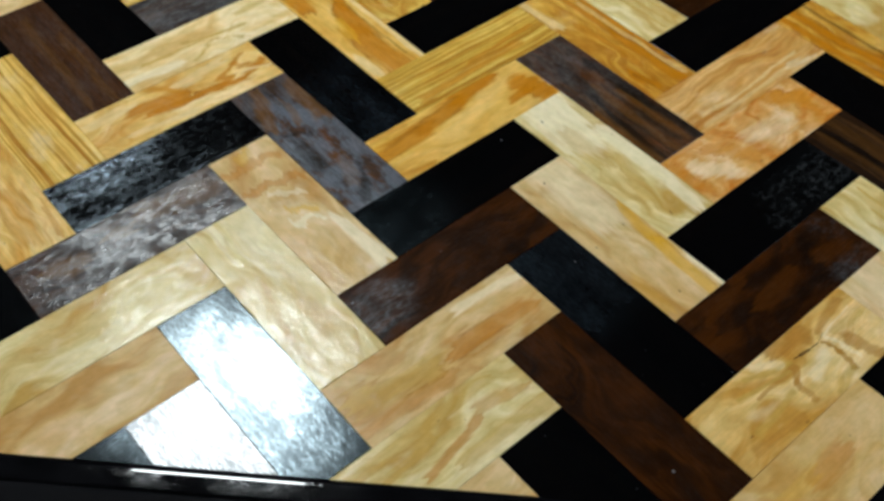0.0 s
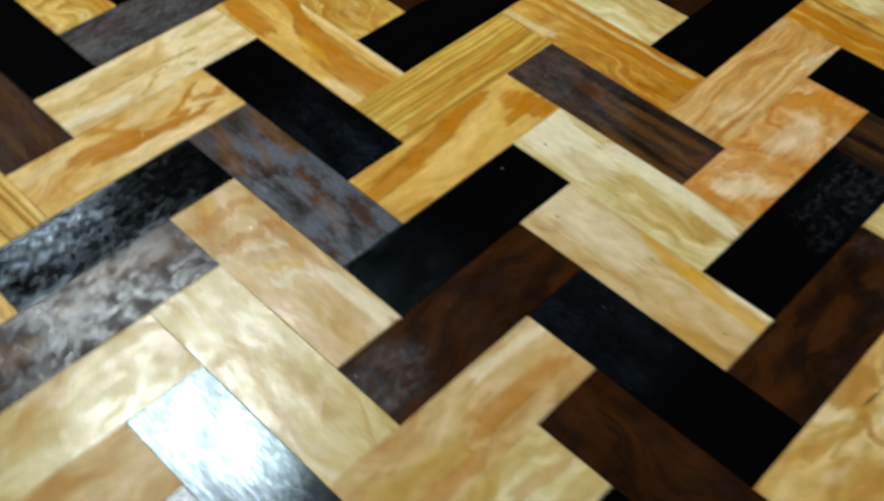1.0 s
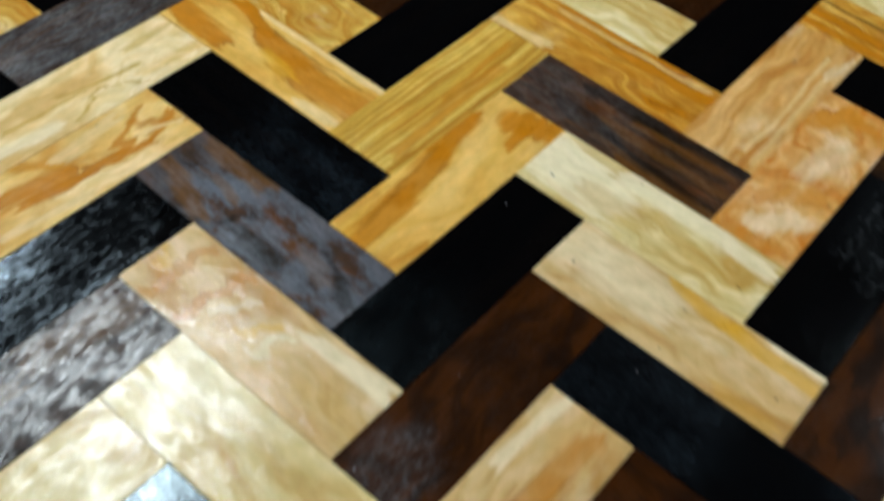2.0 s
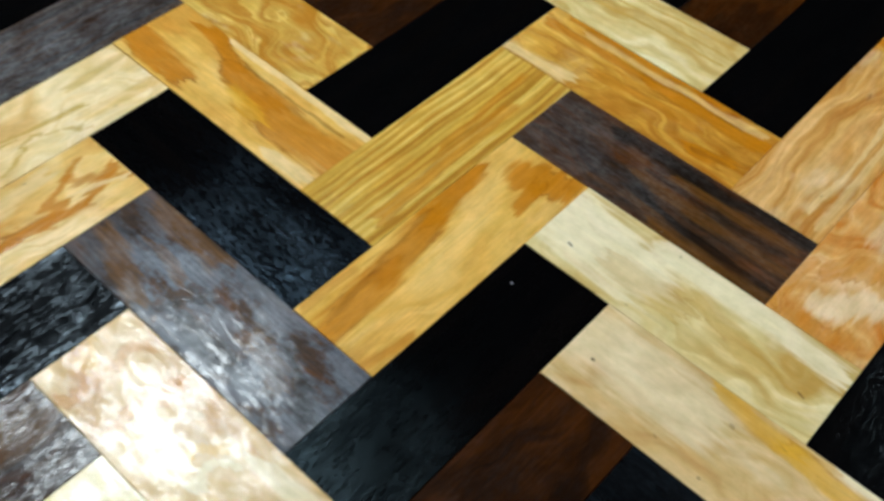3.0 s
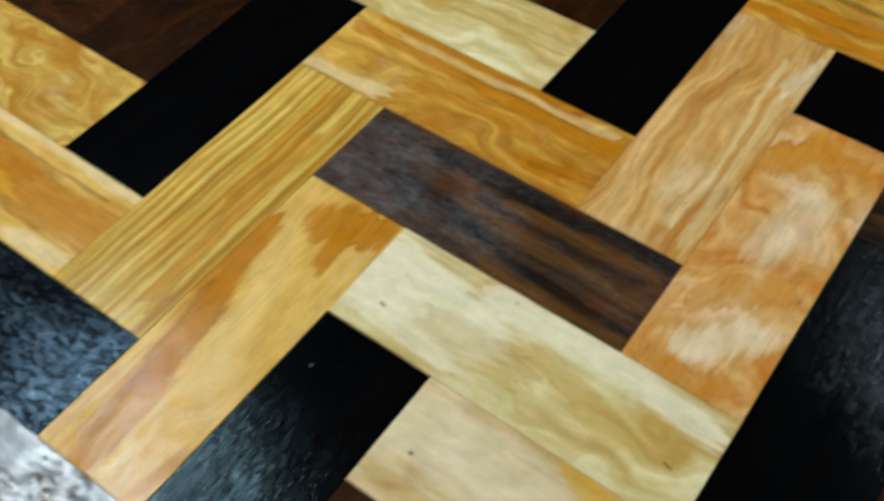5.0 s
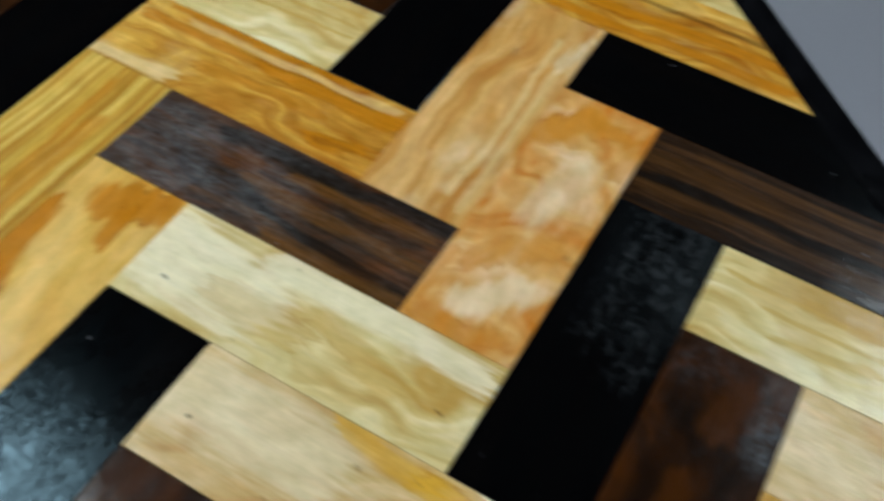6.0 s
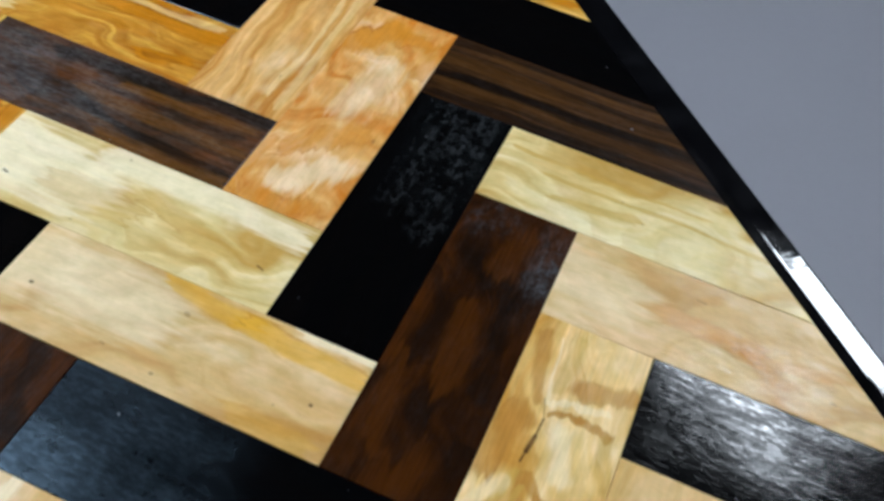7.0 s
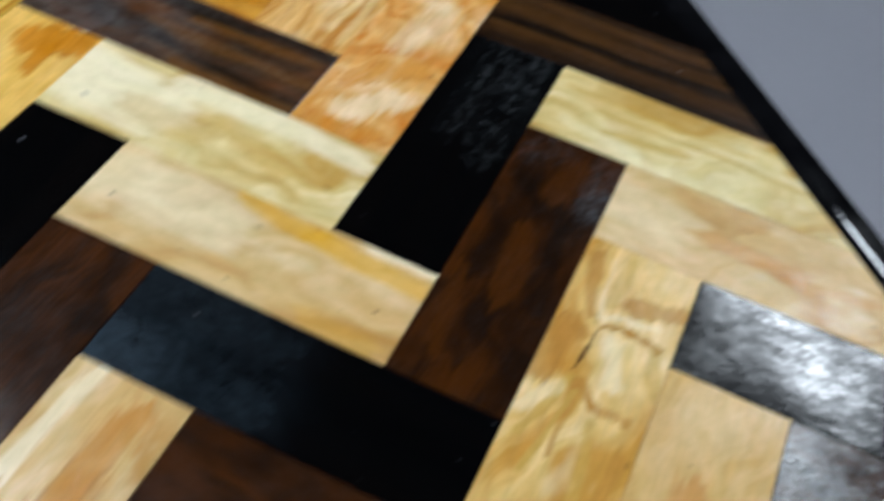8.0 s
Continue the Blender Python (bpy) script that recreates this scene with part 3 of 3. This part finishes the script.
                  (1.44, 0.47, 1.4, 0.2, 0.06, "d", 0.7), (1.62, 0.68, 1.0, 0.88, 0.045, "m", 0.8), (1.62, 0.64, 0.9, 0.6, 0.04, "d", 0.7), (1.5, 0.62, 0.7, 0.76, 0.03, "m", 0.8),
                  (2.28, 0.74, 2.9, 0.88, 0.06, "d", 0.7), (2.45, 0.62, 2.95, 0.56, 0.06, "m", 0.5), (1.3, 0.4, 0.5, 0.3, 0.05, "m", 0.7), (1.1, 0.12, 0.3, 0.2, 0.06, "d", 0.5),
                  (2.05, 0.5, 1.7, 0.38, 0.10, "w", 0.35), (2.3, 0.62, 2.4, 0.2, 0.04, "w", 0.5), (2.3, 0.66, 2.9, 0.72, 0.02, "w", 0.45), (1.5, 0.75, 1.2, 0.95, 0.07, "w", 0.35),
                  (2.12, 0.64, 1.95, 0.65, 0.011, "n", 0.85), (1.95, 0.65, 1.80, 0.67, 0.022, "n", 0.9), (1.80, 0.67, 1.70, 0.685, 0.012, "n", 0.8), (2.3, 0.69, 2.12, 0.64, 0.007, "n", 0.4), (0.4, 0.34, 0.44, 0.34, 0.012, "n", 0.5)],
    ("A", 2, 1): [(0.9, 0.5, 1.7, 0.42, 0.12, "o", 0.4), (1.6, 0.35, 2.4, 0.5, 0.09, "o", 0.35), (0.0, 0.5, 0.6, 0.5, 0.3, "w", 0.35)],
    ("A", 2, 0): [(0.2, 0.75, 2.0, 0.7, 0.03, "m", 0.7), (0.6, 0.3, 1.4, 0.4, 0.05, "m", 0.7), (0.5, 0.55, 2.6, 0.5, 0.03, "m", 0.7)],
    ("A", 2, -3): [(0.0, 0.4, 3.0, 0.5, 0.10, "o", 0.95), (0.0, 0.75, 3.0, 0.7, 0.05, "b", 0.7), (0.0, 0.13, 3.0, 0.18, 0.08, "o", 0.95)],
    ("B", -1, -1): [(0.0, 0.5, 3.0, 0.5, 0.7, "h", 0.8), (0.0, 0.5, 3.0, 0.5, 0.7, "g", 0.4)],
    ("A", -1, 1): [(0.0, 0.5, 3.0, 0.5, 0.8, "e", 0.6), (0.3, 0.5, 2.8, 0.4, 0.10, "b", 0.5), (1.0, 0.8, 2.9, 0.75, 0.08, "b", 0.5), (0.0, 0.5, 3.0, 0.5, 0.7, "h", 0.08)],
    ("B", -1, 0): [(1.15, 0.13, 1.69, 0.41, 0.03, "m", 0.8), (1.2, 0.61, 2.32, 0.37, 0.03, "m", 0.8), (0.38, 0.51, 1.49, 0.47, 0.025, "m", 0.8), (1.7, 0.4, 2.1, 0.1, 0.03, "m", 0.7),
                   (2.2, 0.7, 3.0, 0.75, 0.05, "m", 0.5), (0.0, 0.25, 0.9, 0.2, 0.10, "w", 0.7), (2.2, 0.25, 3.0, 0.2, 0.08, "a", 0.3)],
    ("B", -1, 1): [(0.8, 0.62, 1.6, 0.48, 0.15, "o", 0.9), (0.9, 0.40, 1.75, 0.36, 0.08, "o", 0.95), (1.85, 0.40, 2.4, 0.27, 0.09, "o", 0.95), (2.0, 0.28, 2.7, 0.75, 0.06, "o", 0.85),
                   (2.4, 0.30, 3.0, 0.50, 0.06, "o", 0.9), (2.6, 0.66, 3.02, 0.25, 0.06, "o", 0.7), (0.5, 0.2, 1.5, 0.12, 0.06, "l", 0.7), (1.6, 0.75, 2.4, 0.85, 0.10, "l", 0.7), (2.5, 0.45, 2.9, 0.3, 0.04, "l", 0.8),
                   (0.1, 0.75, 0.7, 0.8, 0.10, "l", 0.6), (0.0, 0.4, 0.7, 0.5, 0.12, "r", 0.35)],
    ("A", -1, 3): [(1.8, 0.6, 2.8, 0.5, 0.22, "o", 0.45), (2.3, 0.9, 2.95, 0.85, 0.06, "o", 0.5)],
    ("A", 0, 4): [(0.0, 0.5, 3.0, 0.5, 0.6, "h", 0.08)],
    ("A", 0, 5): [(0.0, 0.5, 3.0, 0.5, 0.6, "h", 0.06)],
    ("A", 0, 0): [(2.6, 0.6, 3.0, 0.7, 1.7, "h", 0.38), (0.0, 0.3, 0.9, 0.25, 0.6, "s", 0.7), (1.6, 0.95, 2.6, 0.9, 0.25, "s", 0.5)],
    # the v strokes put the varnish's grey-blue sheen into the colour
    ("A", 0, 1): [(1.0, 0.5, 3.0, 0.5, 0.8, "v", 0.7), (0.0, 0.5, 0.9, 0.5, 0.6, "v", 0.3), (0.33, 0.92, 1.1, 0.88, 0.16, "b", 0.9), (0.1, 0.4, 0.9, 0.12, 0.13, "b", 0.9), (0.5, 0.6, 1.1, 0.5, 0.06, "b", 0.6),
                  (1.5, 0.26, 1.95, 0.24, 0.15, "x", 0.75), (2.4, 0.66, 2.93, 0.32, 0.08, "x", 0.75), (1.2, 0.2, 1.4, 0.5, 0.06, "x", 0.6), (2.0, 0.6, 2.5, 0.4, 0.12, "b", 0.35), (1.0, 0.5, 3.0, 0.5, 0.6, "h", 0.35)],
    ("B", -1, 2): [(0.0, 0.5, 1.0, 0.5, 1.0, "h", 0.14), (2.15, 0.6, 3.1, 0.5, 0.7, "s", 0.85), (0.95, 0.12, 1.6, 0.25, 0.28, "s", 0.85), (0.15, 0.25, 0.5, 0.3, 0.25, "s", 0.8), (1.1, 0.35, 1.3, 0.55, 0.12, "s", 0.6)],
    ("B", -1, 3): [(0.0, 0.5, 3.0, 0.5, 0.6, "h", 0.4), (1.9, 0.75, 2.9, 0.6, 0.22, "b", 0.7), (0.5, 0.6, 0.9, 0.5, 0.15, "b", 0.8), (1.3, 0.7, 1.6, 0.6, 0.10, "b", 0.7)],
    ("B", 0, 1): [(0.0, 0.5, 0.3, 0.5, 1.3, "h", 0.36)],
    ("B", 0, 2): [(0.0, 0.5, 0.5, 0.5, 0.4, "h", 0.6)],
    ("B", 1, 0): [(2.3, 0.5, 3.0, 0.4, 0.9, "h", 0.30), (1.7, 0.4, 3.0, 0.4, 0.4, "c", 0.45)],
    ("B", 1, 1): [(1.95, 0.65, 2.5, 0.71, 0.15, "x", 0.55), (1.2, 0.8, 1.82, 0.76, 0.12, "x", 0.55), (1.72, 0.28, 1.08, 0.18, 0.13, "x", 0.55), (0.45, 0.6, 0.85, 0.5, 0.15, "x", 0.5),
                  (0.1, 0.2, 0.5, 0.05, 0.15, "x", 0.5), (2.2, 0.3, 1.66, 0.18, 0.10, "x", 0.5), (2.65, 0.85, 2.9, 0.6, 0.08, "x", 0.45), (2.8, 0.2, 2.95, 0.3, 0.06, "x", 0.45),
                  (1.0, 0.46, 1.75, 0.56, 0.14, "e", 0.75), (0.3, 0.76, 1.1, 0.86, 0.10, "e", 0.75), (2.4, 0.45, 2.75, 0.4, 0.15, "e", 0.75), (0.1, 0.45, 0.4, 0.4, 0.10, "e", 0.4),
                  (2.3, 0.1, 3.0, 0.1, 0.18, "h", 0.4), (2.35, 0.08, 2.75, 0.08, 0.14, "c", 1.0), (2.8, 0.8, 3.0, 0.6, 0.2, "c", 0.4)],
    ("A", 1, 2): [(-0.3, 0.4, 0.6, 0.4, 1.2, "h", 0.6)],
    ("A", 2, 2): [(0.0, 0.6, 1.4, 0.6, 0.4, "h", 0.05), (-0.2, 0.3, 0.5, 0.3, 0.6, "s", 0.7), (0.5, 0.1, 1.2, 0.1, 0.2, "s", 0.6)],
    ("A", 2, -1): [(0.1, 0.30, 2.9, 0.25, 0.08, "b", 0.3), (0.0, 0.65, 2.9, 0.60, 0.10, "b", 0.3), (0.5, 0.85, 2.5, 0.85, 0.06, "b", 0.25), (0.3, 0.45, 2.8, 0.42, 0.04, "x", 0.7), (0.0, 0.10, 2.0, 0.12, 0.05, "x", 0.6)],
    ("A", 2, 3): [(0.0, 0.5, 3.0, 0.5, 0.6, "h", 0.9)],
}


# how glossy single tiles are; tiles whose varnish has sunk into the pores, and how deep
GLOSS = {("A", 0, 4): 1.05, ("A", 0, 5): 1.0, ("A", 0, 0): 0.3, ("A", 0, 1): 0.34, ("B", 0, 1): 0.2, ("B", 1, 0): 0.3, ("A", 1, 2): 0.5, ("A", 2, -1): 0.2,
         ("B", -1, 3): 1.0, ("B", -1, 2): 0.8, ("A", 2, 2): 0.75, ("A", 2, 3): 0.9, ("B", -1, 5): 0.3,
         ("A", 0, 2): 2.4, ("B", 0, 0): 0.7, ("A", 0, -1): 0.8, ("B", -1, 0): 2.2, ("B", -1, 1): 1.6, ("B", 1, 1): 0.25, ("A", 0, 3): 2.5, ("B", -1, 4): 2.2}
OPEN_PORED = {("A", 2, 2): 0.2, ("A", 0, 0): 0.22, ("B", -1, 3): 0.75, ("B", -1, 2): 0.75, ("B", 0, 1): 0.25, ("A", 2, 3): 0.45, ("A", 1, -1): 0.25, ("B", 1, 0): 0.25}

SHEEN = {("B", -1, 2): (0.70, 0.86, 1.0), ("A", 2, 2): (1.0, 0.98, 0.97), ("A", 2, 3): (1.0, 0.98, 0.97), ("A", 0, 4): (0.74, 0.91, 1.0), ("A", 0, 5): (0.95, 0.98, 1.0), ("A", 0, 0): (0.42, 0.70, 1.0), ("B", 0, 1): (0.55, 0.85, 1.0), ("A", 1, 2): (0.5, 0.75, 1.0)}
UNEVEN = {("B", -1, 2): 1.0, ("B", -1, 3): 1.0, ("A", 2, 2): 0.4, ("A", 2, 3): 0.4, ("A", 0, 0): 0.5, ("A", 0, 1): 1.0, ("A", 0, 4): 0.3, ("A", 0, 5): 0.1, ("B", 0, 1): 0.35}


def clipped(poly):
    """The outline cut off at the rim's inner edges."""
    for axis, limit, keep in ((0, U0, 1), (0, U1, -1), (1, V0, 1), (1, V1, -1)):
        out = []
        for i, q in enumerate(poly):
            r = poly[(i + 1) % len(poly)]
            dq, dr = (q[axis] - limit) * keep, (r[axis] - limit) * keep
            if dq >= 0:
                out.append(q)
            if (dq > 0 > dr) or (dq < 0 < dr):
                s = dq / (dq - dr)
                out.append((q[0] + s * (r[0] - q[0]), q[1] + s * (r[1] - q[1])))
        poly = out
        if len(poly) < 3:
            return []
    return poly


def area(poly):
    return sum(a[0] * b[1] - b[0] * a[1] for a, b in zip(poly, poly[1:] + poly[:1])) / 2


LABELS = {"b": "light orange wood tile with brown bands", "w": "pale cream wood tile with faint rings", "y": "pale yellow wood tile", "t": "light tan wood tile", "o": "orange streaked wood tile", "p": "pinkish burl wood tile",
          "s": "yellow striped wood tile", "z": "yellow wood tile with brown stripes", "f": "yellow figured wood tile", "d": "dark red-brown wood tile", "g": "grey-brown wood tile", "a": "light orange wood tile", "c": "golden wood tile with deep orange bands", "j": "pale yellow wood tile with a knot", "q": "tan striped wood tile", "e": "dark brown striped wood tile",
          "k": "black wood tile"}
GAP = 0.0001
chance = random.Random(4)
for (run, c), letters in KINDS.items():
    for step, kind in enumerate(letters):
        k = step - 7
        # the tile's corner and heading in the herringbone's own axes
        if run == "A":
            x, y, heading = k * W, -k * W, 0
        else:
            x, y, heading = (k + 1) * W + L, -k * W, 90
        x, y = x + c * (L + W), y + c * (L - W) + (0.04 * W if run == "A" and c == 2 else 0)
        m = Matrix.Rotation(radians(-45), 4, "Z") @ Matrix.Translation((x, y, 0)) @ Matrix.Rotation(radians(heading), 4, "Z")
        if run == "B" and c == 2:
            continue
        end = L * 1.4 if run == "A" and c == 2 else L + (0.04 * W if run == "B" and c == 1 else 0)       # the last column runs on under the saw cut at the rim
        corners = [(GAP, GAP), (end - GAP, GAP), (end - GAP, W - GAP), (GAP, W - GAP)]
        flat = [tuple((m @ Vector((*q, 0)))[:2]) for q in corners]
        cut = clipped(flat)
        if len(cut) < 3 or area(cut) < 2e-5:
            continue
        whole = abs(area(cut) - area(flat)) < 1e-9
        inv = m.inverted()
        outline = corners if whole else [tuple((inv @ Vector((*q, 0)))[:2]) for q in cut]
        tile_name = (run, c, k)
        material = wood("wood_" + LABELS[kind].split(" wood")[0].replace(" ", "_"), kind, chance.uniform(0, 9), STROKES.get(tile_name, ()), GLOSS.get(tile_name, 0.28 if kind == "d" else 0.55 if kind in "keg" else 1.0), OPEN_PORED.get(tile_name, 0.12), UNEVEN.get(tile_name, 0.3),
                        SHEEN.get(tile_name, (0.72, 0.90, 1.0)))
        me = prism(outline, -0.008, 0.0, 0.00025)
        me.materials.append(material)
        ob = new("wood_tile", me)
        ob.parent = table
        lift, tip, lean = chance.uniform(-0.00012, 0.0), chance.uniform(-0.15, 0.15), chance.uniform(-0.25, 0.25)
        mid = Matrix.Translation((L / 2, W / 2, 0))
        ob.matrix_local = Matrix.Translation((0, 0, TOP + lift)) @ m @ mid @ pose(0, 0, 0, lean, tip, 0) @ mid.inverted()
        tagged(ob, LABELS[kind])
